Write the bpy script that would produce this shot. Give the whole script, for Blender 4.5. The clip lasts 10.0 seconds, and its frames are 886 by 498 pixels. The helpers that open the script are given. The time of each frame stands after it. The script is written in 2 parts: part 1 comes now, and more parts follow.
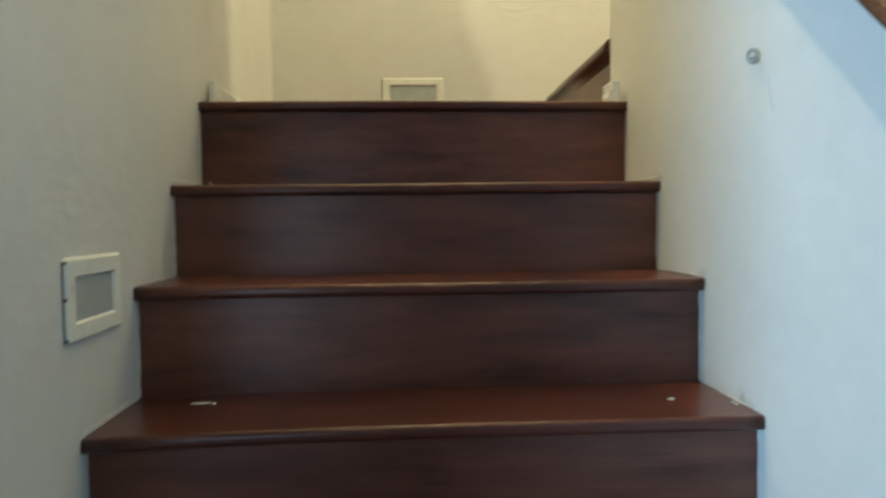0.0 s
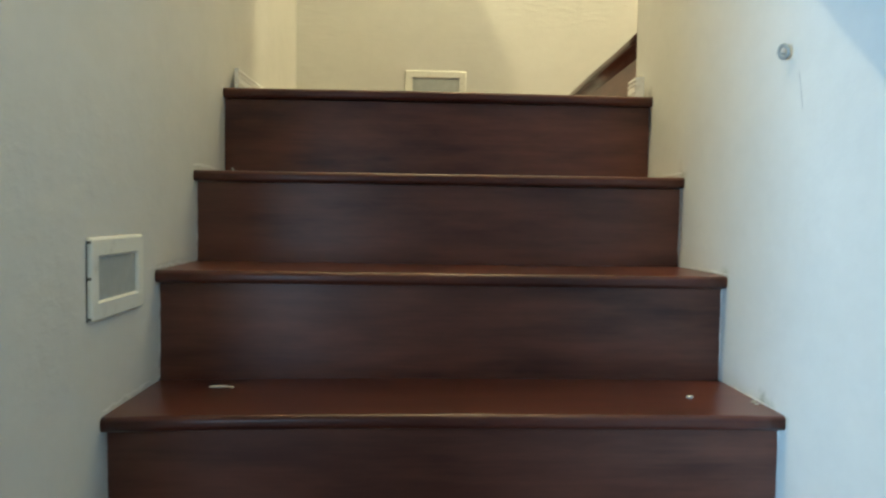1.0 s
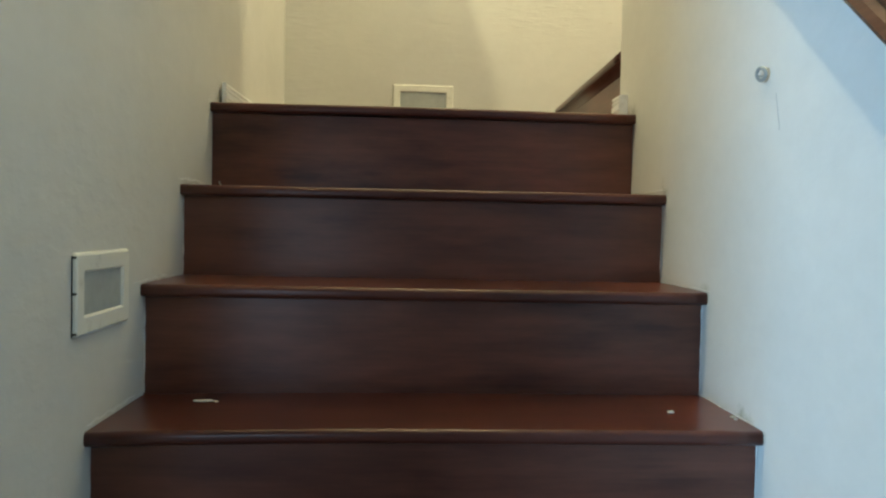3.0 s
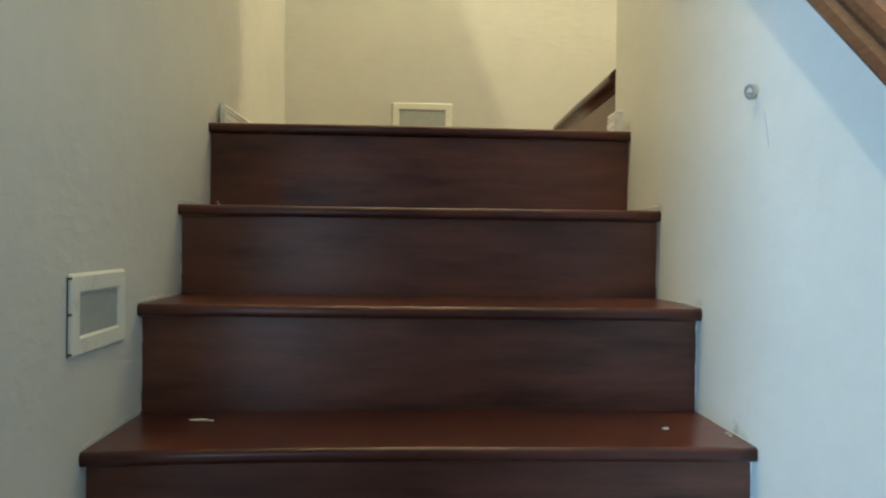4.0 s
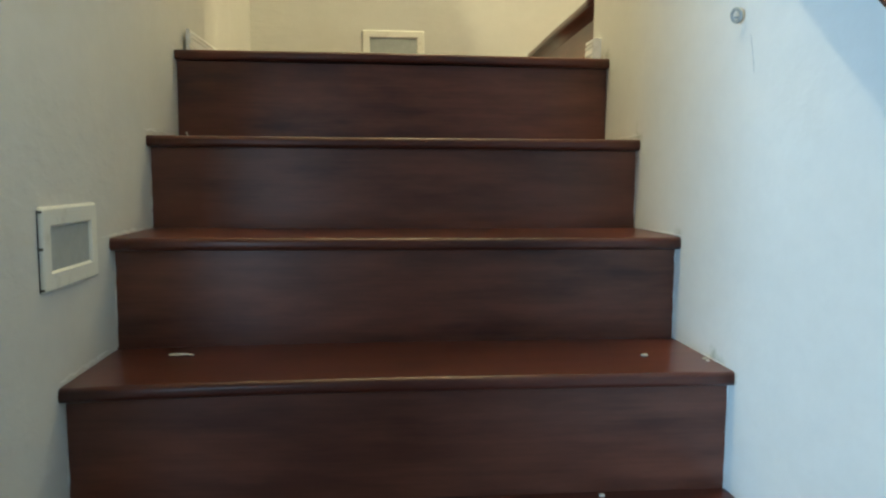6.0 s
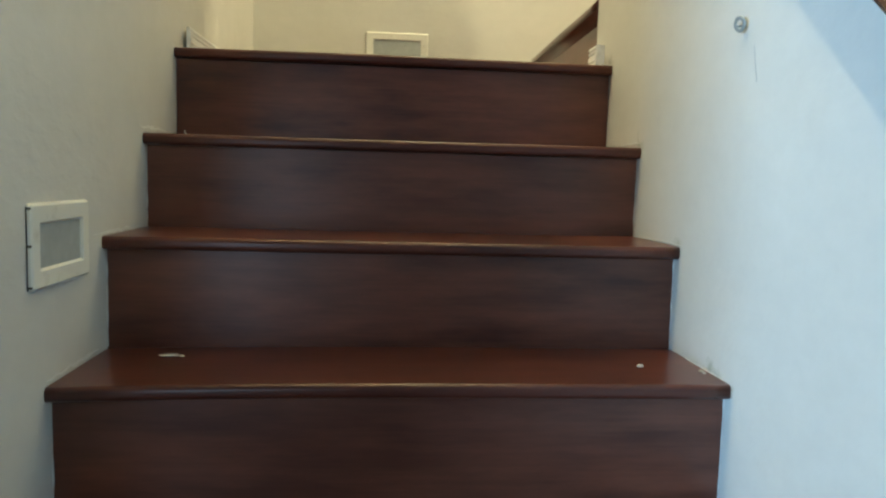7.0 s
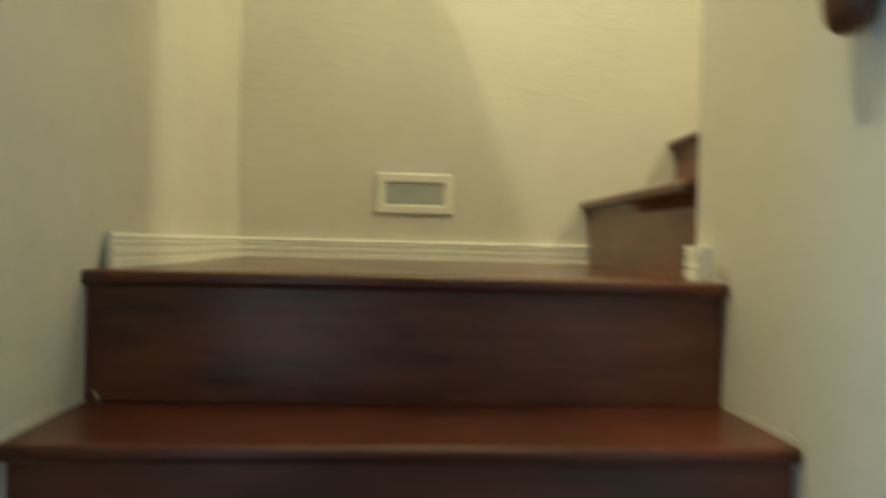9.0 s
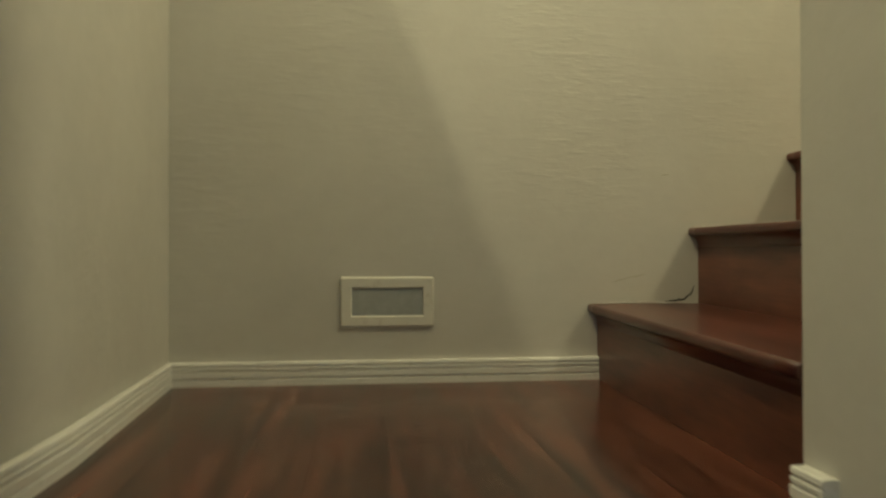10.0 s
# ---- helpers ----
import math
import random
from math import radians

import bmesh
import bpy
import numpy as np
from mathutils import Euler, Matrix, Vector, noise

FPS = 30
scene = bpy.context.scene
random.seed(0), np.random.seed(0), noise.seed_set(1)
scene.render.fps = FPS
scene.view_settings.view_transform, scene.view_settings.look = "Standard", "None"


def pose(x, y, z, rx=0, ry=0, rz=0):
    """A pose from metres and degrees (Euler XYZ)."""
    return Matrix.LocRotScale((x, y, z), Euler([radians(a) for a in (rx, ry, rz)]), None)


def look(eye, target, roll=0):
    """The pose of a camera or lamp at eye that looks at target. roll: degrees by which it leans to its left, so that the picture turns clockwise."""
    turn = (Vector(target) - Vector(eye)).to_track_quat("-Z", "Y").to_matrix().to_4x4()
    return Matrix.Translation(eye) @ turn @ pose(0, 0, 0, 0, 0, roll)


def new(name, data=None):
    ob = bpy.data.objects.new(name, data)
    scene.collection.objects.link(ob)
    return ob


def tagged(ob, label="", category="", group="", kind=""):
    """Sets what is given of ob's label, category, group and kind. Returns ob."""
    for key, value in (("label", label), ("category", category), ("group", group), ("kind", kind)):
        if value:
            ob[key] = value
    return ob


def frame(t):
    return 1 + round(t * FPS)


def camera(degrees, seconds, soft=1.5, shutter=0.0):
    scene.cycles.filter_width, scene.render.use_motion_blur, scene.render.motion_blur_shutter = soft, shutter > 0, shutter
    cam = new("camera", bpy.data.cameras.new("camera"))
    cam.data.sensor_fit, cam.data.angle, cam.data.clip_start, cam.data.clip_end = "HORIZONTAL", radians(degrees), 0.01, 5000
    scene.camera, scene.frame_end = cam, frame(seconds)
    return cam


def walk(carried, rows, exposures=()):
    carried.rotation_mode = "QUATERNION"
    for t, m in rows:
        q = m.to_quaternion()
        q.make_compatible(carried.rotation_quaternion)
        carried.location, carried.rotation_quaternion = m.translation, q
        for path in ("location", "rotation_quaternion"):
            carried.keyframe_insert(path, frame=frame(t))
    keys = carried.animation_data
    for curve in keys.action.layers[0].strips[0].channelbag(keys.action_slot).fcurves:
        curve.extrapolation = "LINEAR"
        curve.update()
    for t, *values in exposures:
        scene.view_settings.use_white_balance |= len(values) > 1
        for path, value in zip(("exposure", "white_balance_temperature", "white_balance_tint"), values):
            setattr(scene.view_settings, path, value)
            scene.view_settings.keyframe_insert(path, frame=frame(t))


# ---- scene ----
cam = camera(61.4, 10.0, soft=2.2, shutter=0.7)
PATH = [
    (0, (0.425, -1.639, 0.462), (0.544, 0.356, 0.381), -0.6),
    (0.5, (0.41, -1.633, 0.454), (0.447, 0.362, 0.32), 1.2),
    (1, (0.419, -1.636, 0.453), (0.493, 0.36, 0.361), 0.9),
    (1.5, (0.424, -1.635, 0.464), (0.542, 0.36, 0.39), 1.3),
    (2, (0.422, -1.637, 0.464), (0.505, 0.359, 0.387), 1.3),
    (2.5, (0.42, -1.642, 0.461), (0.525, 0.354, 0.384), 1.3),
    (4, (0.44, -1.657, 0.466), (0.533, 0.341, 0.445), 0.8),
    (4.5, (0.444, -1.654, 0.469), (0.501, 0.344, 0.421), 0.5),
    (5, (0.438, -1.655, 0.467), (0.518, 0.343, 0.411), 0.7),
    (5.5, (0.423, -1.652, 0.464), (0.543, 0.338, 0.303), 0.2),
    (6, (0.421, -1.641, 0.46), (0.6, 0.341, 0.263), 0.4),
    (6.2, (0.425, -1.642, 0.461), (0.616, 0.34, 0.279), 0.5),
    (7.3, (0.436, -1.606, 0.462), (0.6, 0.377, 0.262), 2.5),
    (7.5, (0.439, -1.566, 0.46), (0.6, 0.416, 0.25), 3.5),
    (7.8, (0.441, -1.481, 0.473), (0.462, 0.513, 0.327), 2.0),
    (8, (0.428, -1.402, 0.521), (0.403, 0.594, 0.403), 0.7),
    (8.2, (0.418, -1.324, 0.591), (0.508, 0.671, 0.497), 0.8),
    (8.4, (0.418, -1.267, 0.631), (0.571, 0.723, 0.509), 1.5),
    (8.5, (0.416, -1.236, 0.642), (0.596, 0.75, 0.478), 2.5),
    (8.6, (0.42, -1.203, 0.655), (0.603, 0.784, 0.515), 1.9),
    (8.8, (0.444, -1.134, 0.702), (0.646, 0.854, 0.626), 1.0),
    (9, (0.448, -1.076, 0.769), (0.562, 0.921, 0.755), 1.4),
    (9.1, (0.438, -1.042, 0.8), (0.475, 0.958, 0.771), 2.1),
    (9.2, (0.432, -1.0, 0.833), (0.43, 0.999, 0.776), 1.2),
    (9.3, (0.422, -0.966, 0.854), (0.384, 1.033, 0.803), 0.9),
    (9.5, (0.415, -0.891, 0.914), (0.567, 1.102, 0.87), 1.4),
    (9.6, (0.416, -0.841, 0.93), (0.639, 1.147, 0.935), 1.7),
    (9.8, (0.42, -0.752, 0.979), (0.637, 1.236, 1.005), 1.1),
    (10, (0.427, -0.689, 1.014), (0.64, 1.299, 1.037), -0.1),
]
walk(cam, [(t, look(eye, target, roll)) for t, eye, target, roll in PATH],
     exposures=[(0, -0.06, 6500, 10), (0.5, 0.1, 6500, 10), (1.0, 0.1, 6500, 10), (1.6, -0.02, 6500, 10), (2.4, -0.06, 6500, 10), (4.0, -0.14, 6500, 10),
                (5.1, -0.12, 6500, 10), (5.5, 0.04, 6500, 10), (6.2, 0.04, 6500, 10), (7.5, 0.12, 6750, 10), (8.0, 0.17, 7000, 8), (8.5, -0.08, 7050, 7),
                (9.0, -0.39, 7100, 3), (9.3, -0.82, 7050, 4), (9.5, -0.99, 6900, 6), (10, -1.41, 6550, 9)])

# ---------------------------------------------------------------- plan, in metres
W = 0.936          # clear width of the lower flight
RISE = 0.18
RUN = 0.2107       # lower flight
RUN_UP = 0.2565    # upper flight
RISE_UP = 0.186
LAND = 4 * RISE    # landing level
NOSE = 0.019       # overhang of a tread
THICK = 0.021      # thickness of a tread
BACK = 1.075       # back wall of the landing
BULGE = 0.006      # the left wall is not quite straight
SKEW = -0.016      # the left wall's face at the back of the landing
END = 0.132        # where the wall between the flights ends
LOW = -1.08        # floor of the room below
SOFFIT, UPPER = 2.45, 2.65   # upper storey slab
ROOF = 5.2
LEFT_END = -1.08   # where the left wall opens into the room below

# ---------------------------------------------------------------- world and lights
world = bpy.data.worlds.new("world")
scene.world = world
world.use_nodes = True
wn = world.node_tree
sky = wn.nodes.new("ShaderNodeTexSky")
sky.sky_type, sky.sun_disc, sky.sun_elevation, sky.sun_rotation = "NISHITA", False, radians(35), radians(200)
wn.links.new(sky.outputs[0], wn.nodes["Background"].inputs[0])
wn.nodes["Background"].inputs[1].default_value = 0.1


def lamp(name, kind, energy, color, m, size=0.05, size_y=None):
    data = bpy.data.lights.new(name, kind)
    data.energy, data.color = energy, color
    if kind == "AREA":
        data.shape, data.size, data.size_y = "RECTANGLE", size, size_y or size
    else:
        data.shadow_soft_size = size
    ob = new(name, data)
    ob.matrix_world = m
    return ob


WARM = (1.0, 0.92, 0.56)
DAY = (0.34, 0.65, 1.0)
# hall lamps of the upper storey
lamp("hall_lamp", "POINT", 430, WARM, pose(-0.81, -0.6, 5.0), 0.05)
lamp("hall_lamp", "POINT", 225, WARM, pose(2.6, -0.10, 3.6), 0.10)
# stairwell lamp over the landing
lamp("stair_lamp", "POINT", 14.5, WARM, pose(0.62, 0.55, 2.30), 0.04)
# daylight in the two windows of the room below
window = lamp("window_light", "AREA", 33, DAY, look((-3.1, -3.2, 0.45), (0.936, -0.55, 0.80)), 1.5, 1.5)
window.data.spread = radians(60)      # beam narrowed to cut blue bounce onto the left wall
lamp("window_light", "AREA", 17, DAY, look((-0.85, -4.95, 0.3), (-0.6, 0, 0.3)), 0.9, 1.6)


# ---------------------------------------------------------------- materials
def material(name):
    m = bpy.data.materials.new(name)
    m.use_nodes = True
    t = m.node_tree
    return m, t, t.nodes["Principled BSDF"]


def node(t, kind, **values):
    n = t.nodes.new(kind)
    for key, value in values.items():
        n.inputs[key.replace("_", " ")].default_value = value
    return n


def coords(t, scale=(1, 1, 1)):
    c = t.nodes.new("ShaderNodeTexCoord")
    mp = node(t, "ShaderNodeMapping", Scale=scale)
    t.links.new(c.outputs["Object"], mp.inputs["Vector"])
    return mp.outputs["Vector"]


def noise_tex(t, vec, scale, detail=4.0, rough=0.55, distort=0.0):
    n = node(t, "ShaderNodeTexNoise", Scale=scale, Detail=detail, Roughness=rough, Distortion=distort)
    t.links.new(vec, n.inputs["Vector"])
    return n.outputs["Fac"]


def ramp(t, fac, stops):
    r = t.nodes.new("ShaderNodeValToRGB")
    t.links.new(fac, r.inputs["Fac"])
    e = r.color_ramp.elements
    while len(e) < len(stops):
        e.new(0.5)
    for el, (p, c) in zip(e, stops):
        el.position, el.color = p, (*c, 1) if len(c) == 3 else c
    return r.outputs["Color"]


def math_node(t, op, a, b):
    n = t.nodes.new("ShaderNodeMath")
    n.operation = op
    for i, v in enumerate((a, b)):
        if hasattr(v, "links"):
            t.links.new(v, n.inputs[i])
        else:
            n.inputs[i].default_value = v
    return n.outputs[0]


def mix(t, fac, a, b, blend="MIX"):
    n = t.nodes.new("ShaderNodeMix")
    n.data_type, n.blend_type = "RGBA", blend
    for sock, v in ((n.inputs[0], fac), (n.inputs[6], a), (n.inputs[7], b)):
        if hasattr(v, "links"):
            t.links.new(v, sock)
        else:
            sock.default_value = v if isinstance(v, (int, float)) else (*v, 1)
    return n.outputs[2]


def bump(t, bsdf, height, strength, distance):
    b = node(t, "ShaderNodeBump", Strength=strength, Distance=distance)
    t.links.new(height, b.inputs["Height"])
    t.links.new(b.outputs[0], bsdf.inputs["Normal"])


def wall_paint(name, base, strength=0.28, strokes=0.5, stains=(), marks=(13, 13, 62)):
    """Matt emulsion on hand-trowelled plaster: long shallow trowel marks, fine roller stipple, faint stains."""
    m, t, b = material(name)
    v = coords(t)
    stain = noise_tex(t, v, 2.3, 5, 0.6)
    fine = noise_tex(t, v, 60, 3, 0.6)
    dark = tuple(c * 0.90 for c in base)
    col = ramp(t, stain, [(0.3, dark), (0.62, base)])
    col = mix(t, 0.10, col, ramp(t, fine, [(0.35, dark), (0.65, tuple(min(1, c * 1.04) for c in base))]))
    blot = noise_tex(t, coords(t, (1, 1, 1.7)), 17, 3, 0.6)
    col = mix(t, 0.13, col, ramp(t, blot, [(0.36, tuple(c * 0.86 for c in base)), (0.64, tuple(min(1, c * 1.05) for c in base))]))
    edge = noise_tex(t, v, 55, 5, 0.7)
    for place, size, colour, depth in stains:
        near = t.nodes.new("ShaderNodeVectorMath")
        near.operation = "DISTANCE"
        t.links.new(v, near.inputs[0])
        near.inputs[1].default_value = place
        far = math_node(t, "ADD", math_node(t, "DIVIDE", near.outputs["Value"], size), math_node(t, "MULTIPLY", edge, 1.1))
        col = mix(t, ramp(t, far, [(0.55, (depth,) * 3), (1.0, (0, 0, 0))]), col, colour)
    t.links.new(col, b.inputs["Base Color"])
    trowel = noise_tex(t, coords(t, marks), 1.0, 3, 0.5, 0.15)
    ridges = ramp(t, trowel, [(0.46, (0, 0, 0)), (0.68, (1, 1, 1))])
    patch = ramp(t, noise_tex(t, v, 3.1, 2), [(0.40, (0, 0, 0)), (0.62, (1, 1, 1))])
    h = math_node(t, "MULTIPLY", math_node(t, "MULTIPLY", ridges, patch), strokes)
    h = math_node(t, "ADD", h, math_node(t, "MULTIPLY", fine, 0.25))
    h = math_node(t, "ADD", h, math_node(t, "MULTIPLY", noise_tex(t, v, 42, 2, 0.5), 0.9))
    bump(t, b, h, strength, 0.0012)
    b.inputs["Roughness"].default_value = 0.62
    b.inputs["Specular IOR Level"].default_value = 0.3
    return m


def varnished(name, dark, mid, light, rough=0.28, along=0, mottling=0.10, spread=0.26, gloss=0.42):
    """Red-brown varnished hardwood, grain along x (0) or y (1) of the piece; each piece a little different."""
    m, t, b = material(name)
    info = t.nodes.new("ShaderNodeObjectInfo")
    c = t.nodes.new("ShaderNodeTexCoord")
    off = t.nodes.new("ShaderNodeVectorMath")
    off.operation = "ADD"
    sh = node(t, "ShaderNodeCombineXYZ")
    for i in range(3):
        t.links.new(math_node(t, "MULTIPLY", info.outputs["Random"], (7.3, 3.1, 5.7)[i]), sh.inputs[i])
    t.links.new(c.outputs["Object"], off.inputs[0])
    t.links.new(sh.outputs[0], off.inputs[1])

    def mapped(s):
        mp = node(t, "ShaderNodeMapping", Scale=s)
        t.links.new(off.outputs[0], mp.inputs["Vector"])
        return mp.outputs["Vector"]
    s1, s2 = ((1.1, 7, 7), (5, 190, 190)) if along == 0 else ((24, 1.4, 1), (190, 5, 190))
    broad = noise_tex(t, mapped(s1), 1.0, 3, 0.55)
    grain = noise_tex(t, mapped(s2), 1.0, 3, 0.6)
    col = ramp(t, broad, [(0.5 - spread, dark), (0.50, mid), (0.52 + spread, light)])
    col = mix(t, 0.26, col, ramp(t, grain, [(0.35, dark), (0.7, light)]))
    mottle = noise_tex(t, mapped((4.5, 21, 21) if along == 0 else (30, 2.6, 1)), 1.0, 4, 0.6)
    col = mix(t, mottling, col, ramp(t, mottle, [(0.34, dark), (0.66, light)]))
    tone = ramp(t, info.outputs["Random"], [(0.0, (0.90, 0.90, 0.91)), (1.0, (1.06, 1.04, 1.02))])
    col = mix(t, 1.0, col, tone, "MULTIPLY")
    t.links.new(col, b.inputs["Base Color"])
    b.inputs["Roughness"].default_value = rough
    b.inputs["Specular IOR Level"].default_value = gloss
    return m


def painted(name, base, rough=0.4, dirt=(0.45, 0.40, 0.30), amount=0.25):
    m, t, b = material(name)
    v = coords(t)
    d = ramp(t, noise_tex(t, v, 34, 6, 0.65), [(0.56, (0, 0, 0)), (0.78, (amount,) * 3)])
    t.links.new(mix(t, d, base, dirt), b.inputs["Base Color"])
    b.inputs["Roughness"].default_value = rough
    bump(t, b, noise_tex(t, v, 90, 3), 0.25, 0.0006)
    return m


def plain(name, base, rough=0.5, metal=0.0):
    m, t, b = material(name)
    col = ramp(t, noise_tex(t, coords(t), 45, 4), [(0.3, tuple(c * 0.85 for c in base)), (0.7, base)])
    t.links.new(col, b.inputs["Base Color"])
    b.inputs["Roughness"].default_value, b.inputs["Metallic"].default_value = rough, metal
    return m


DABS = (30, 30, 48)
PAINT = wall_paint("cream_wall_paint", (0.63, 0.61, 0.56), 0.34, 1.0, (), DABS)
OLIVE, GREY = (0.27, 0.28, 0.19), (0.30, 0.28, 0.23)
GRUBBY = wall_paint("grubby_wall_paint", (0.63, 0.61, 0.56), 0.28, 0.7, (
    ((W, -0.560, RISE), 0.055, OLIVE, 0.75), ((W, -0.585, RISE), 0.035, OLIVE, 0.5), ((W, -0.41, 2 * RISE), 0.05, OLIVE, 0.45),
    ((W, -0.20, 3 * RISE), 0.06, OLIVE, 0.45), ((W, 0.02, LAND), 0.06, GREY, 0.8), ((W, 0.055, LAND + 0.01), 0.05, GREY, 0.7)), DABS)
PAINT_ROUGH = wall_paint("cream_wall_paint_trowelled", (0.63, 0.61, 0.56), 0.30, 1.3)
# walls of the unseen room; beige so that their bounced light turns warm
ROOM = wall_paint("beige_room_paint", (0.52, 0.44, 0.32))
CEILING = wall_paint("ceiling_paint", (0.78, 0.77, 0.73), 0.1)
TREAD = varnished("tread_varnish", (0.031, 0.009, 0.007), (0.080, 0.021, 0.015), (0.145, 0.045, 0.028), 0.28, 0, 0.30)
RISER = varnished("riser_varnish", (0.052, 0.017, 0.012), (0.134, 0.043, 0.028), (0.205, 0.074, 0.045), 0.31, 0, 0.50, 0.13, 0.42)
PLANK = varnished("plank_varnish", (0.014, 0.005, 0.004), (0.050, 0.015, 0.009), (0.175, 0.057, 0.034), 0.20, 1, 0.55, 0.05, 0.36)
RAILWOOD = varnished("rail_varnish", (0.045, 0.016, 0.010), (0.10, 0.035, 0.019), (0.17, 0.065, 0.034), 0.25, 1)
TRIM = painted("trim_gloss_paint", (0.82, 0.81, 0.77), 0.35, (0.40, 0.36, 0.27), 0.45)
PLATE = painted("faceplate_enamel", (0.74, 0.72, 0.64), 0.4, (0.30, 0.24, 0.16), 0.5)
PANEL = plain("grey_diffuser", (0.42, 0.44, 0.42), 0.35)
STEEL = plain("zinc_plated_steel", (0.36, 0.39, 0.38), 0.55, 0.5)
DARKGAP = plain("dark_gap", (0.03, 0.025, 0.02), 0.8)
PLASTER = plain("dry_plaster", (0.60, 0.57, 0.50), 0.9)
CAULK = plain("white_caulk", (0.78, 0.77, 0.72), 0.6)
DIRTY = plain("dirty_filler", (0.50, 0.47, 0.38), 0.9)
CHIPPED = plain("chipped_edge", (0.13, 0.11, 0.08), 0.8)
PENCIL = plain("graphite", (0.38, 0.38, 0.37), 0.6)


# ---------------------------------------------------------------- mesh helpers
def part(name, bm, mat, parent=None, label="", smooth=False):
    me = bpy.data.meshes.new(name)
    bmesh.ops.recalc_face_normals(bm, faces=bm.faces)
    if smooth:
        for f in bm.faces:
            f.smooth = len(f.verts) == 4 and min(e.calc_length() for e in f.edges) < 0.02
    bm.to_mesh(me)
    bm.free()
    me.materials.append(mat)
    ob = new(name, me)
    if parent:
        ob.parent = parent
    if label:
        ob["label"] = label
    return ob


def box_into(bm, lo, hi, bevel=0.0, segments=2):
    geom = bmesh.ops.create_cube(bm, size=1.0, matrix=Matrix.LocRotScale(
        [(a + b) / 2 for a, b in zip(lo, hi)], None, [b - a for a, b in zip(lo, hi)]))
    if bevel:
        edges = list({e for v in geom["verts"] for e in v.link_edges})
        bmesh.ops.bevel(bm, geom=edges, offset=bevel, segments=segments, profile=0.5, affect="EDGES")
    return bm


def boxes(*lohi, bevel=0.0):
    bm = bmesh.new()
    for lo, hi in lohi:
        box_into(bm, lo, hi, bevel)
    return bm


def structure(name, bm, mat, label, category):
    return tagged(part(name, bm, mat), label, category, kind="structure")


def sweep(profile, stations):
    """A closed profile (u, v) carried over stations: functions that turn (u, v) into a place."""
    bm = bmesh.new()
    rings = [[bm.verts.new(place(u, v)) for u, v in profile] for place in stations]
    n = len(profile)
    for a, b in zip(rings, rings[1:]):
        for i in range(n):
            bm.faces.new((a[i], a[(i + 1) % n], b[(i + 1) % n], b[i]))
    bm.faces.new(rings[0][::-1])
    bm.faces.new(rings[-1])
    return bm


# ---------------------------------------------------------------- walls, slabs, ceilings
bm = bmesh.new()
outline = [(-0.14, LEFT_END), (0, LEFT_END), (0, 0.03), (BULGE, 0.40), (SKEW, BACK), (-0.14, BACK)]
low = [bm.verts.new((x, y, LOW)) for x, y in outline]
high = [bm.verts.new((x, y, SOFFIT)) for x, y in outline]
bm.faces.new(low[::-1]), bm.faces.new(high)
for i in range(6):
    bm.faces.new((low[i], low[(i + 1) % 6], high[(i + 1) % 6], high[i]))
structure("wall_left", bm, PAINT,
          "cream painted plaster wall beside the lower stairs", "wall")
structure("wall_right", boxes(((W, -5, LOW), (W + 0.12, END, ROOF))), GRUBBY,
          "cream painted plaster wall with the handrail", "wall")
structure("wall_back", boxes(((-3.2, BACK, LOW), (4.2, BACK + 0.12, ROOF))), PAINT_ROUGH,
          "cream painted trowelled plaster wall behind the landing", "wall")
bm = bmesh.new()
x0, x1 = W + 0.12, 4.2
side = [(x0, LOW), (x1, LOW), (x1, 1.55 + 0.74 * (x1 - W)), (x0, 1.55 + 0.74 * (x0 - W))]
near = [bm.verts.new((x, END - 0.12, z)) for x, z in side]
far = [bm.verts.new((x, END, z)) for x, z in side]
bm.faces.new(near), bm.faces.new(far[::-1])
for i in range(4):
    bm.faces.new((near[i], near[(i + 1) % 4], far[(i + 1) % 4], far[i]))
structure("wall_flight", bm, PAINT, "cream parapet wall beside the upper stairs", "wall")
structure("wall_room", boxes(((-3.2, LEFT_END, LOW), (-0.12, LEFT_END + 0.12, SOFFIT))), ROOM,
          "plain beige wall of the room below", "wall")
structure("wall_south", boxes(((-3.2, -5.12, LOW), (-1.35, -5, ROOF)), ((-0.35, -5.12, LOW), (W + 0.12, -5, ROOF)),
                              ((-1.35, -5.12, LOW), (-0.35, -5, -0.55)), ((-1.35, -5.12, 1.15), (-0.35, -5, ROOF))), ROOM,
          "plain beige end wall with a window opening", "wall")
structure("wall_west", boxes(((-3.32, -5.12, LOW), (-3.2, -4.0, SOFFIT)), ((-3.32, -2.4, LOW), (-3.2, BACK + 0.12, SOFFIT)),
                             ((-3.32, -4.0, LOW), (-3.2, -2.4, -0.35)), ((-3.32, -4.0, 1.25), (-3.2, -2.4, SOFFIT)),
                             ((-3.32, -5.12, SOFFIT), (-3.2, BACK + 0.12, ROOF))), ROOM,
          "plain beige wall with a window opening", "wall")
structure("wall_east", boxes(((4.2, -1.6, LOW), (4.32, BACK + 0.12, ROOF)), ((W + 0.12, -1.72, UPPER), (4.32, -1.6, ROOF))), PAINT,
          "plain cream wall of the upper hall", "wall")
structure("floor", boxes(((-3.2, -5, LOW - 0.1), (W, BACK, LOW))), PLANK, "red-brown varnished wood floor of the room below", "floor")
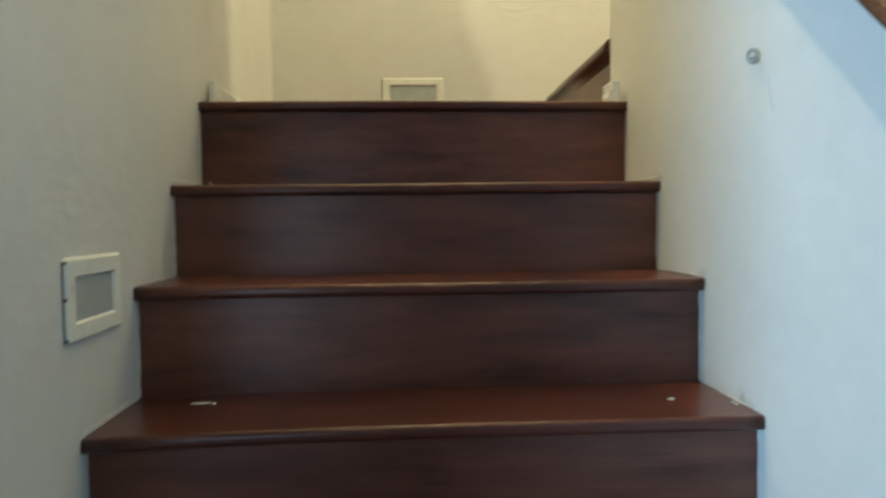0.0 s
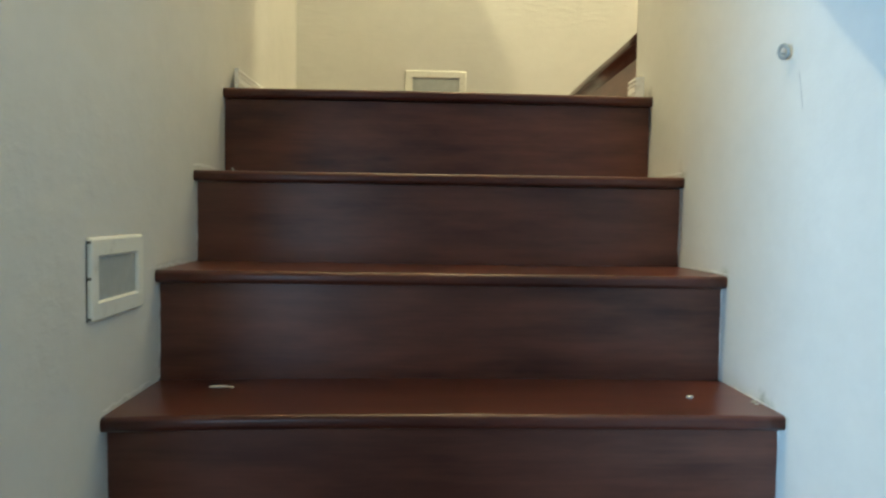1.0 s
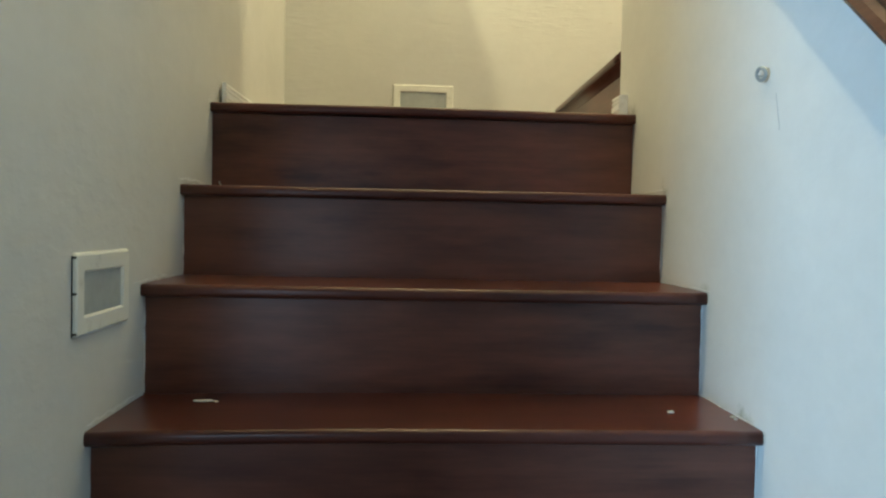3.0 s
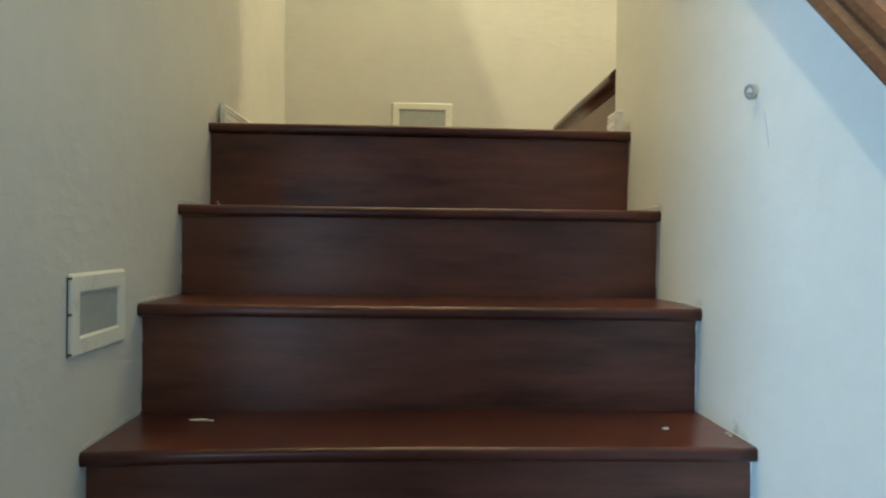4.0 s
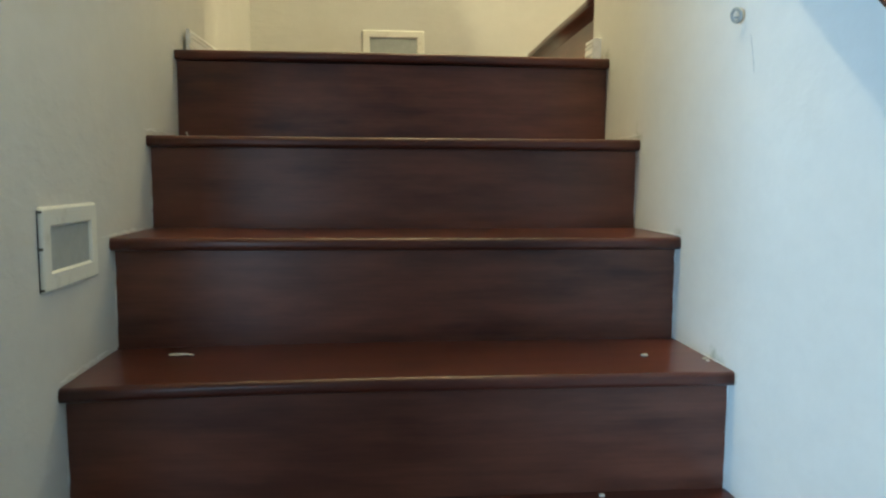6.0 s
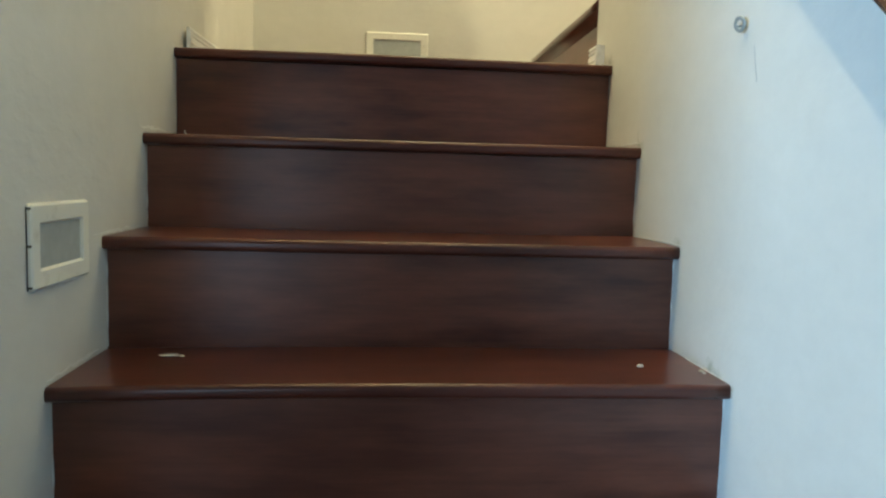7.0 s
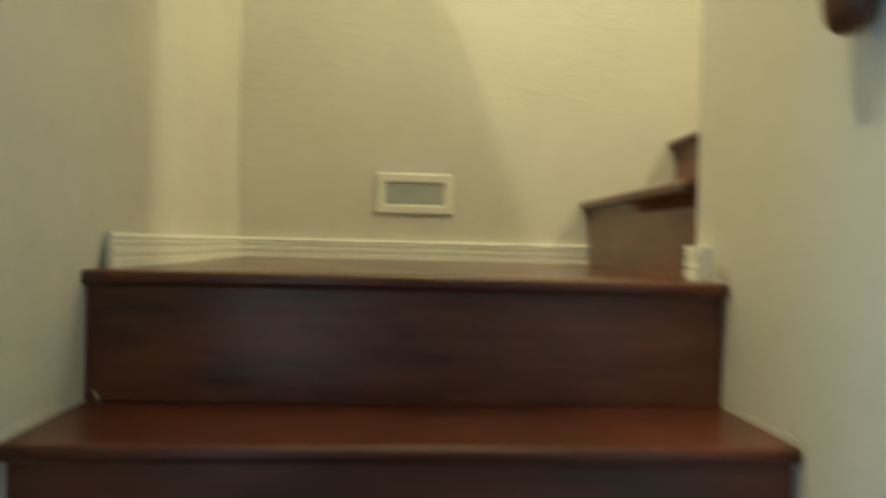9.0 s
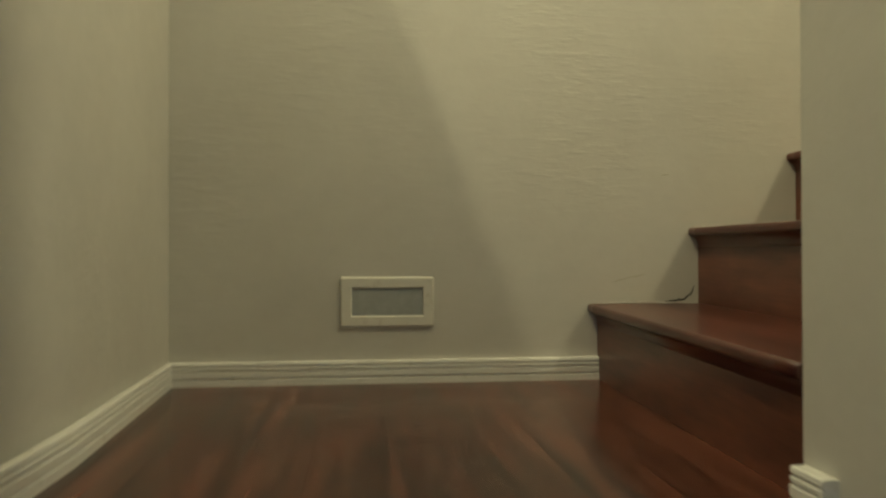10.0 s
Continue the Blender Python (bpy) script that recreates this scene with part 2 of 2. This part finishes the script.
# unseen; the landing strip's edge is placed to cut the hall lamp's light diagonally
structure("floor_upper", boxes(((-3.2, -5, SOFFIT), (-0.12, BACK, UPPER)), ((-0.12, -5, SOFFIT), (W, -1.5, UPPER)),
                               ((-0.12, -1.5, SOFFIT), (0.0, BACK, UPPER)), ((0.0, -0.1, SOFFIT), (0.105, BACK, UPPER)),
                               ((W + 0.12, -1.6, SOFFIT), (4.2, END - 0.12, UPPER))), CEILING,
          "plain painted upper-storey slab, its unseen edge set to shade the landing", "floor")
structure("ceiling", boxes(((-3.32, -5.12, ROOF), (4.32, BACK + 0.12, ROOF + 0.1))), CEILING, "plain white ceiling high above", "ceiling")


# ---------------------------------------------------------------- stairs
def rounded_nose(depth, thick, n=7):
    """Side view of a tread: y runs back from the nose, z down from the top; bull-nosed front."""
    r = thick * 0.38
    pts = [(depth, 0.0)]
    for i in range(n + 1):
        a = math.pi / 2 * i / n
        pts.append((r - r * math.sin(a), -r + r * math.cos(a)))
    for i in range(n + 1):
        a = math.pi / 2 * i / n
        pts.append((r - r * math.cos(a), -(thick - r) - r * math.sin(a)))
    pts.append((depth, -thick))
    return pts


def tread_mesh(width, depth, seed, sag=0.0):
    rng = random.Random(seed)
    bends = [(rng.uniform(2, 7), rng.uniform(0, 6.3), rng.uniform(0.0003, 0.0008)) for _ in range(3)]
    n = 16

    def station(x):
        w = sum(a * math.sin(f * x + p) for f, p, a in bends) - sag * max(0.0, 1 - x / (0.45 * width)) ** 2
        w2 = sum(a * math.sin(f * 1.7 * x + p + 1) for f, p, a in bends)
        return lambda u, v: (x, u + w2 * 1.5, v + w)
    return sweep(rounded_nose(depth, THICK), [station(width * i / n) for i in range(n + 1)])


def riser_mesh(width, height, nose=NOSE):
    bm = bmesh.new()
    box_into(bm, (0, nose, -height - 0.009), (width, nose + 0.018, -THICK), 0.0012, 1)
    return bm


def cove_mesh(width, nose):
    """Hollow moulding tucked under a tread's nose."""
    d, h = nose - 0.004, 0.026
    hollow = [(nose - d * (1 - math.sin(a)), -THICK - h * (1 - math.cos(a))) for a in (math.pi / 2 * k / 6 for k in range(7))]
    profile = [(nose + 0.002, -THICK)] + hollow + [(nose + 0.002, -THICK - h)]
    return sweep(profile, [lambda u, v: (0, u, v), lambda u, v: (width, u, v)])


def flight(name, label, count, width, run, place, first, last_depth, start=0, rise=RISE, nose=NOSE, cove=False):
    top = tagged(new(name), label, "staircase")
    for j in range(count):
        depth = last_depth if j == count - 1 else run + nose
        m = place(j)
        t = part("tread", tread_mesh(width, depth, first + j, 0.006 if (first + j) == start else 0.0), TREAD, top,
                 "glossy red-brown bull-nosed tread", True)
        t.matrix_world = m
        r = part("riser", riser_mesh(width, rise, nose), RISER, top, "dark red-brown varnished riser board")
        r.matrix_world = m
        if cove:
            part("cove_moulding", cove_mesh(width, nose), RISER, t, "dark hollow moulding under a tread's nose", True)
        for x, s in ((0.0015, 1), (width - 0.0015, -1)):
            c = part("caulk_bead", caulk_mesh(first * 7 + j + s), CAULK, r, "cracked white caulk line")
            c.matrix_local = pose(x, nose - 0.001, -rise)
    return top


def caulk_mesh(seed):
    rng = random.Random(seed * 13 + 5)
    bm = bmesh.new()
    n = 12
    rows = []
    for i in range(n + 1):
        z = (RISE - THICK) * i / n
        w = 0.0005 + 0.0016 * rng.random() ** 3
        rows.append([bm.verts.new(p) for p in ((-w, 0, z), (0, -w, z), (w, 0, z))])
    for a, b in zip(rows, rows[1:]):
        for i in range(2):
            bm.faces.new((a[i], a[i + 1], b[i + 1], b[i]))
    return bm


FIRST = -4    # lowest tread, near the floor of the room below
flight("staircase", "red-brown varnished wooden staircase between plaster walls", 4 - FIRST, W, RUN,
       lambda j: pose(0, -0.632 + RUN * (FIRST + j - 1), RISE * (FIRST + j) - {2: 0.003, 3: 0.009}.get(FIRST + j, 0.0)), FIRST, RUN + NOSE, 1)
# upper flight, turning to the side at the landing
flight("staircase", "red-brown varnished upper staircase rising from the landing", 10, BACK - END + 0.012, RUN_UP,
       lambda j: pose(0.969 + RUN_UP * j, BACK + 0.012, LAND - 0.005 + RISE_UP * (j + 1), 0, 0.65, -92.3), 20, RUN_UP + 0.2, 0, RISE_UP, 0.024, True)

# landing: nosing with its riser, and boards behind it
landing = tagged(new("landing"), "red-brown varnished wooden landing floor between the flights", "landing", kind="structure")
n = part("nosing", tread_mesh(W, 0.11, 4), TREAD, landing, "rounded front edge board of the landing", True)
n.matrix_world = pose(0, 0, LAND)
n = part("riser", riser_mesh(W, RISE), RISER, landing)
n.matrix_world = pose(0, 0, LAND)
part("subfloor", boxes(((-0.02, 0.045, LAND - 0.12), (W, BACK, LAND - THICK)), ((W, END, LAND - 0.12), (0.993, BACK, LAND - THICK))), DARKGAP, landing)
bm = bmesh.new()
bw = 0.117
box_into(bm, (-bw / 2, 0, -THICK), (bw / 2, 1.0, 0), 0.00016, 1)
board = part("plank", bm, PLANK, landing)
board.matrix_world = pose(bw / 2 - 0.01, 0.1105, LAND) @ Matrix.Diagonal((1 + 0.02 / bw, BACK - 0.1105, 1, 1))
for i in range(1, 8):
    b = new("plank", board.data)
    b.parent = landing
    b.matrix_world = pose(bw * (i + 0.5), 0.1105, LAND) @ Matrix.Diagonal((1, BACK - 0.1105, 1, 1))
b = part("plank", boxes(((W, END, LAND - THICK), (0.993, BACK, LAND))), PLANK, landing)


# ---------------------------------------------------------------- baseboards
BASE = [(0, 0), (0.016, 0), (0.016, 0.014), (0.012, 0.0155), (0.012, 0.018), (0.016, 0.020), (0.016, 0.031), (0.0115, 0.0325),
        (0.0115, 0.035), (0.0155, 0.037), (0.0155, 0.041), (0.011, 0.0425), (0.011, 0.0445), (0.015, 0.047), (0.014, 0.0525), (0.011, 0.054), (0, 0.054)]


def baseboard(stations, label):
    return tagged(part("baseboard", sweep(BASE, stations), TRIM), label, "baseboard", kind="structure")


baseboard([lambda u, v: (0.009 + u * 0.6, 0.067, LAND + v), lambda u, v: (0.010 + u, 0.40, LAND + v), lambda u, v: (SKEW + u * 0.8, BACK - u, LAND + v)],
          "cream moulded baseboard along the side of the landing")
baseboard([lambda u, v: (SKEW + u * 0.8, BACK - u, LAND + v), lambda u, v: (0.993, BACK - u, LAND + v)],
          "cream moulded baseboard along the back of the landing")
def shallow(u):
    """The same moulding with grooves clogged by paint."""
    return u and 0.019 + (u - 0.0135) * 0.7


baseboard([lambda u, v: (W - shallow(u), 0.066, LAND + v), lambda u, v: (W - shallow(u), 0.127, LAND + v)],
          "short cream moulded baseboard block near the wall's end")


# ---------------------------------------------------------------- step lights
def ring_mesh(w, h, border, d, lip):
    """A faceplate lying in xz, its front towards -y: rounded outer edge, sloping inner edge."""
    bm = bmesh.new()
    loops = []
    for inset, y in ((0, 0), (0, -d * 0.35), (0.0012, -d * 0.75), (0.0040, -d), (border - lip, -d), (border, -d + 0.003), (border, 0)):
        radius = max(0.006 - inset * 0.5, 0.0012)
        ring = []
        for k, (x, z) in enumerate(((-1, -1), (1, -1), (1, 1), (-1, 1))):
            cx, cz = x * (w / 2 - inset - radius), z * (h / 2 - inset - radius)
            for q in range(4):
                a = math.pi + math.pi / 2 * (k + q / 3)
                ring.append(bm.verts.new((cx + radius * math.cos(a), y, cz + radius * math.sin(a))))
        loops.append(ring)
    n = len(loops[0])
    for a, b in zip(loops, loops[1:]):
        for i in range(n):
            bm.faces.new((a[i], a[(i + 1) % n], b[(i + 1) % n], b[i]))
    return bm


def step_light(w, h, border, m, label, chips=()):
    top = tagged(new("step_light"), label, "step light", group="step lights")
    plate = part("faceplate", ring_mesh(w, h, border, 0.0065, 0.003), PLATE, top, "chipped cream faceplate")
    part("diffuser", boxes(((-w / 2 + border - 0.001, -0.0028, -h / 2 + border - 0.001), (w / 2 - border + 0.001, -0.001, h / 2 - border + 0.001))),
         PANEL, top, "dull grey diffuser panel")
    part("seal", boxes(((-w / 2 - 0.0007, -0.0016, -h / 2 + (0.002 if chips else 0.006)), (w / 2 - 0.006, -0.0003, h / 2 - 0.004))), DARKGAP, top, "dark gap behind the plate")
    for k, (z, size) in enumerate(chips):
        c = bmesh.new()
        n = 8
        rim = [c.verts.new((-w / 2 + size * 0.07 * math.cos(a) * (0.7 + 0.5 * ((k * 7 + i * 5) % 3) / 2), -0.0068 + 0.0001 * i,
                            h / 2 - z + size * 0.7 * math.sin(a))) for i, a in enumerate(math.tau * q / n for q in range(n))]
        back = [c.verts.new((-w / 2 - 0.001, -0.002, v.co.z)) for v in rim]
        c.faces.new(rim)
        for i in range(n):
            c.faces.new((rim[i], rim[(i + 1) % n], back[(i + 1) % n], back[i]))
        part("chip", c, CHIPPED, plate, "dark chipped spot")
    top.matrix_world = m
    return top


step_light(0.220, 0.118, 0.027, pose(0.484, BACK, 0.910), "unlit cream step light low on the wall behind the landing")
step_light(0.187, 0.111, 0.027, pose(0, -0.5785, 0.361, 0, 0, 90), "unlit cream step light with chipped edges beside the stairs",
           ((0.006, 0.0022), (0.053, 0.0026), (0.105, 0.0022)))

# ---------------------------------------------------------------- handrail
rail = tagged(new("handrail"), "brown varnished moulded wooden handrail fixed along the wall", "handrail")
RAIL_SLOPE = 0.877
RX, RY, RZ = 0.885, -0.83, 0.799      # a point of its centre line
TOP = -0.325                          # where it ends


def rail_section():
    """Side moulding: flat underside, a cove on each flank, domed top."""
    half = [(0.016, -0.032), (0.019, -0.026), (0.019, -0.014), (0.014, -0.007), (0.017, -0.002), (0.023, 0.006), (0.025, 0.016), (0.020, 0.026), (0.010, 0.031)]
    return half + [(-u, v) for u, v in reversed(half)]


def rail_station(y, s=1.0):
    return lambda u, v: (RX + u * s, y - v * 0.0, RZ + (y - RY) * RAIL_SLOPE + v * s * 1.2)


part("rail", sweep(rail_section(), [rail_station(-2.6), rail_station(TOP - 0.02), rail_station(TOP - 0.006, 0.96), rail_station(TOP, 0.85)]), RAILWOOD, rail)
# rounded wooden drop under the upper end
bm = bmesh.new()
zt = RZ + (-0.345 - RY) * RAIL_SLOPE
rings = []
for z, r in ((zt, 0.022), (1.076, 0.022), (1.072, 0.019), (1.068, 0.024), (1.034, 0.024), (1.016, 0.021), (1.004, 0.015), (0.998, 0.007)):
    rings.append([bm.verts.new((0.908 + r * math.cos(a), -0.322 + 1.5 * r * math.sin(a), z)) for a in (math.tau * k / 20 for k in range(20))])
for a, b in zip(rings, rings[1:]):
    for k in range(20):
        bm.faces.new((a[k], a[(k + 1) % 20], b[(k + 1) % 20], b[k]))
bm.faces.new(rings[0]), bm.faces.new(rings[-1])
part("end_drop", bm, RAILWOOD, rail, "dark rounded wooden drop", True)
part("wall_peg", boxes(((0.915, -0.334, 1.10), (W, -0.310, 1.124)), bevel=0.003), RAILWOOD, rail)

# ---------------------------------------------------------------- small things and wear
def disc_ring(r0, r1, h, n=28):
    bm = bmesh.new()
    loops = []
    for r, z in ((r0, 0), (r0, h), (r0 + 0.0006, h + 0.0004), (r1 - 0.0008, h + 0.0004), (r1, h - 0.0004), (r1, 0)):
        loops.append([bm.verts.new((r * math.cos(a), r * math.sin(a), z)) for a in (math.tau * k / n for k in range(n))])
    for a, b in zip(loops, loops[1:] + loops[:1]):
        for k in range(n):
            bm.faces.new((a[k], a[(k + 1) % n], b[(k + 1) % n], b[k]))
    return bm


anchor = tagged(new("wall_screw"), "zinc-plated screw with a loose washer in the wall", "screw")
w = part("washer", disc_ring(0.0060, 0.0112, 0.0014), STEEL, anchor, "dull grey washer")
w.matrix_local = pose(0, 0, 0, 16, -10, 0) @ pose(0.004, 0, 0.0095)
part("shaft", disc_ring(0.0003, 0.0016, 0.0120, 12), STEEL, anchor)
anchor.matrix_world = pose(W, -0.604, 0.684, 0, -90, 0)


def flake(name, size, thick, seed, mat, m, label, category, group=""):
    """A broken flake with a ragged outline and uneven top."""
    rng = random.Random(seed)
    bm = bmesh.new()
    n = 11
    top, bot = [], []
    for k in range(n):
        a = math.tau * k / n
        r = rng.uniform(0.55, 1.1)
        x, y = size[0] / 2 * r * math.cos(a), size[1] / 2 * r * math.sin(a)
        bot.append(bm.verts.new((x, y, 0)))
        top.append(bm.verts.new((x * 0.86, y * 0.86, thick * rng.uniform(0.5, 1.1))))
    mid = bm.verts.new((0, 0, thick * 1.2))
    for k in range(n):
        j = (k + 1) % n
        bm.faces.new((bot[k], bot[j], top[j], top[k]))
        bm.faces.new((top[k], top[j], mid))
    bm.faces.new(bot[::-1])
    ob = tagged(part(name, bm, mat), label, category, group)
    ob.matrix_world = m
    return ob


CRUMBS = "plaster crumbs on the stairs"
flake("plaster_flake", (0.036, 0.014), 0.0022, 3, PLASTER, pose(0.119, -0.473, RISE, 0, 0, 6), "long white plaster flake lying on a tread", "plaster flake", CRUMBS)
flake("plaster_flake", (0.012, 0.009), 0.002, 4, PLASTER, pose(0.137, -0.478, RISE, 0, 0, 30), "white plaster crumb beside a longer flake", "plaster flake", CRUMBS)
flake("plaster_flake", (0.012, 0.010), 0.003, 5, PLASTER, pose(0.841, -0.524, RISE), "small white plaster crumb lying on a tread", "plaster flake", CRUMBS)
flake("plaster_flake", (0.010, 0.007), 0.003, 6, DIRTY, pose(0.926, -0.552, RISE), "dirty filler crumb lying against the wall", "plaster flake", CRUMBS)
flake("plaster_flake", (0.008, 0.006), 0.003, 8, PLASTER, pose(0.925, -0.566, RISE), "white filler crumb lying against the wall", "plaster flake", CRUMBS)
flake("plaster_flake", (0.011, 0.009), 0.003, 9, PLASTER, pose(0.746, -0.627, 0.0), "small white crumb on a low tread", "plaster flake", CRUMBS)

# bent scrap of wire sheath standing on the third tread
bm = bmesh.new()
path = [(0, 0, 0), (0.001, 0, 0.006), (-0.002, 0, 0.011), (-0.005, 0.001, 0.014), (-0.004, 0.001, 0.017)]
rings = [[bm.verts.new((x + 0.0017 * math.cos(a), y + 0.0017 * math.sin(a), z)) for a in (math.tau * k / 8 for k in range(8))] for x, y, z in path]
for a, b in zip(rings, rings[1:]):
    for k in range(8):
        bm.faces.new((a[k], a[(k + 1) % 8], b[(k + 1) % 8], b[k]))
bm.faces.new(rings[0][::-1]), bm.faces.new(rings[-1])
ob = tagged(part("wire_scrap", bm, PLASTER), "short bent white scrap standing on a tread", "scrap")
ob.matrix_world = pose(0.024, 0.007, 3 * RISE - 0.009)


def ribbon(name, pts, width, axis, level, mat, label, seed=1, lift=0.0006):
    """A thin crooked line of uneven width on a wall: axis 0 for a wall facing x, 1 for one facing y; pts are (along, z)."""
    rng = random.Random(seed)
    fine = []
    for (a0, z0), (a1, z1) in zip(pts, pts[1:]):
        for k in range(6):
            f = k / 6
            fine.append((a0 + (a1 - a0) * f + rng.uniform(-1, 1) * width * 0.4, z0 + (z1 - z0) * f + rng.uniform(-1, 1) * width * 0.4))
    fine.append(pts[-1])
    bm = bmesh.new()
    rows = []
    for i, (a, z) in enumerate(fine):
        p, q = fine[max(0, i - 1)], fine[min(len(fine) - 1, i + 1)]
        d = Vector((q[0] - p[0], q[1] - p[1])).normalized()
        taper = min(1.0, 0.25 + 4 * min(i, len(fine) - 1 - i) / len(fine))
        hw = width / 2 * taper * rng.uniform(0.6, 1.2)
        row = []
        for s, out in ((-1, 0.0), (0, lift), (1, 0.0)):
            u, v = a - d.y * hw * s, z + d.x * hw * s
            row.append(bm.verts.new((level - out, u, v) if axis == 0 else (u, level - out, v)))
        rows.append(row)
    for r0, r1 in zip(rows, rows[1:]):
        for k in range(2):
            bm.faces.new((r0[k], r0[k + 1], r1[k + 1], r1[k]))
    return tagged(part(name, bm, mat), label, name.replace("_", " "), kind="structure")


ribbon("scratch", [(-0.632, 0.655), (-0.638, 0.632), (-0.645, 0.603)], 0.0017, 0, W, PENCIL, "grey pencil-like scratch on the wall below the screw", 2)
ribbon("wall_crack", [(1.165, 0.905), (1.190, 0.908), (1.212, 0.911), (1.228, 0.922), (1.240, 0.945)], 0.0045, 1, BACK, DARKGAP, "dark crack in the plaster above a tread", 3)
ribbon("wall_crack", [(1.030, 0.953), (1.065, 0.963), (1.115, 0.972)], 0.0022, 1, BACK, DIRTY, "faint crack in the plaster above a tread", 4)
ribbon("wall_crack", [(1.155, 1.215), (1.175, 1.218)], 0.003, 1, BACK, DIRTY, "short faint crack in the plaster", 5)
# ragged paint and filler lines where treads meet the walls
for k, (y0, y1) in enumerate(((-0.625, -0.44), (-0.455, -0.24), (-0.225, -0.04), (-0.015, 0.06))):
    ribbon("caulk_line", [(y0, RISE * (k + 1) + 0.001), ((y0 + y1) / 2, RISE * (k + 1) + 0.0015), (y1, RISE * (k + 1) + 0.001)], 0.0060, 0, 0.0008, CAULK,
           "ragged white paint line along a tread's end", 10 + k)
    ribbon("caulk_line", [(y0 + 0.02, RISE * (k + 1) + 0.001), (y1, RISE * (k + 1) + 0.001)], 0.0032, 0, W - 0.0004, CAULK,
           "ragged white paint line along a tread's end", 20 + k)
for k, x in enumerate((0.985, 1.240)):
    ribbon("caulk_line", [(x, LAND - 0.003 + RISE_UP * (k + 1)), (x + 0.1, LAND - 0.002 + RISE_UP * (k + 1)), (x + 0.22, LAND - 0.003 + RISE_UP * (k + 1))], 0.005, 1, BACK - 0.0005, CAULK,
           "ragged white paint line along a tread's end", 30 + k)
# rough filler on the wall above the first tread and at other tread ends
def filler(y, z, ry, rz, seed, mat, label):
    rng = random.Random(seed)
    bm = bmesh.new()
    n = 16
    rings = []
    for f, h in ((1.0, 0.0), (0.75, 0.0005), (0.4, 0.0008)):
        rings.append([bm.verts.new((W - h * rng.uniform(0.5, 1.3), y + f * ry * math.cos(a) * rng.uniform(0.7, 1.15), z + f * rz * math.sin(a) * rng.uniform(0.7, 1.15)))
                      for a in (math.tau * k / n for k in range(n))])
    mid = bm.verts.new((W - 0.0008, y, z))
    for a, b in zip(rings, rings[1:]):
        for k in range(n):
            bm.faces.new((a[k], a[(k + 1) % n], b[(k + 1) % n], b[k]))
    for k in range(n):
        bm.faces.new((rings[-1][k], rings[-1][(k + 1) % n], mid))
    return tagged(part("filler_patch", bm, mat), label, "filler patch", kind="structure")


filler(-0.205, 3 * RISE + 0.014, 0.016, 0.014, 3, PAINT, "pale filler patch on the wall above a tread")
filler(-0.632, RISE - 0.008, 0.006, 0.011, 5, PLASTER, "chipped white plaster at a tread's end")
filler(-0.001, LAND - 0.010, 0.005, 0.010, 6, PLASTER, "chipped white plaster at the landing's edge")
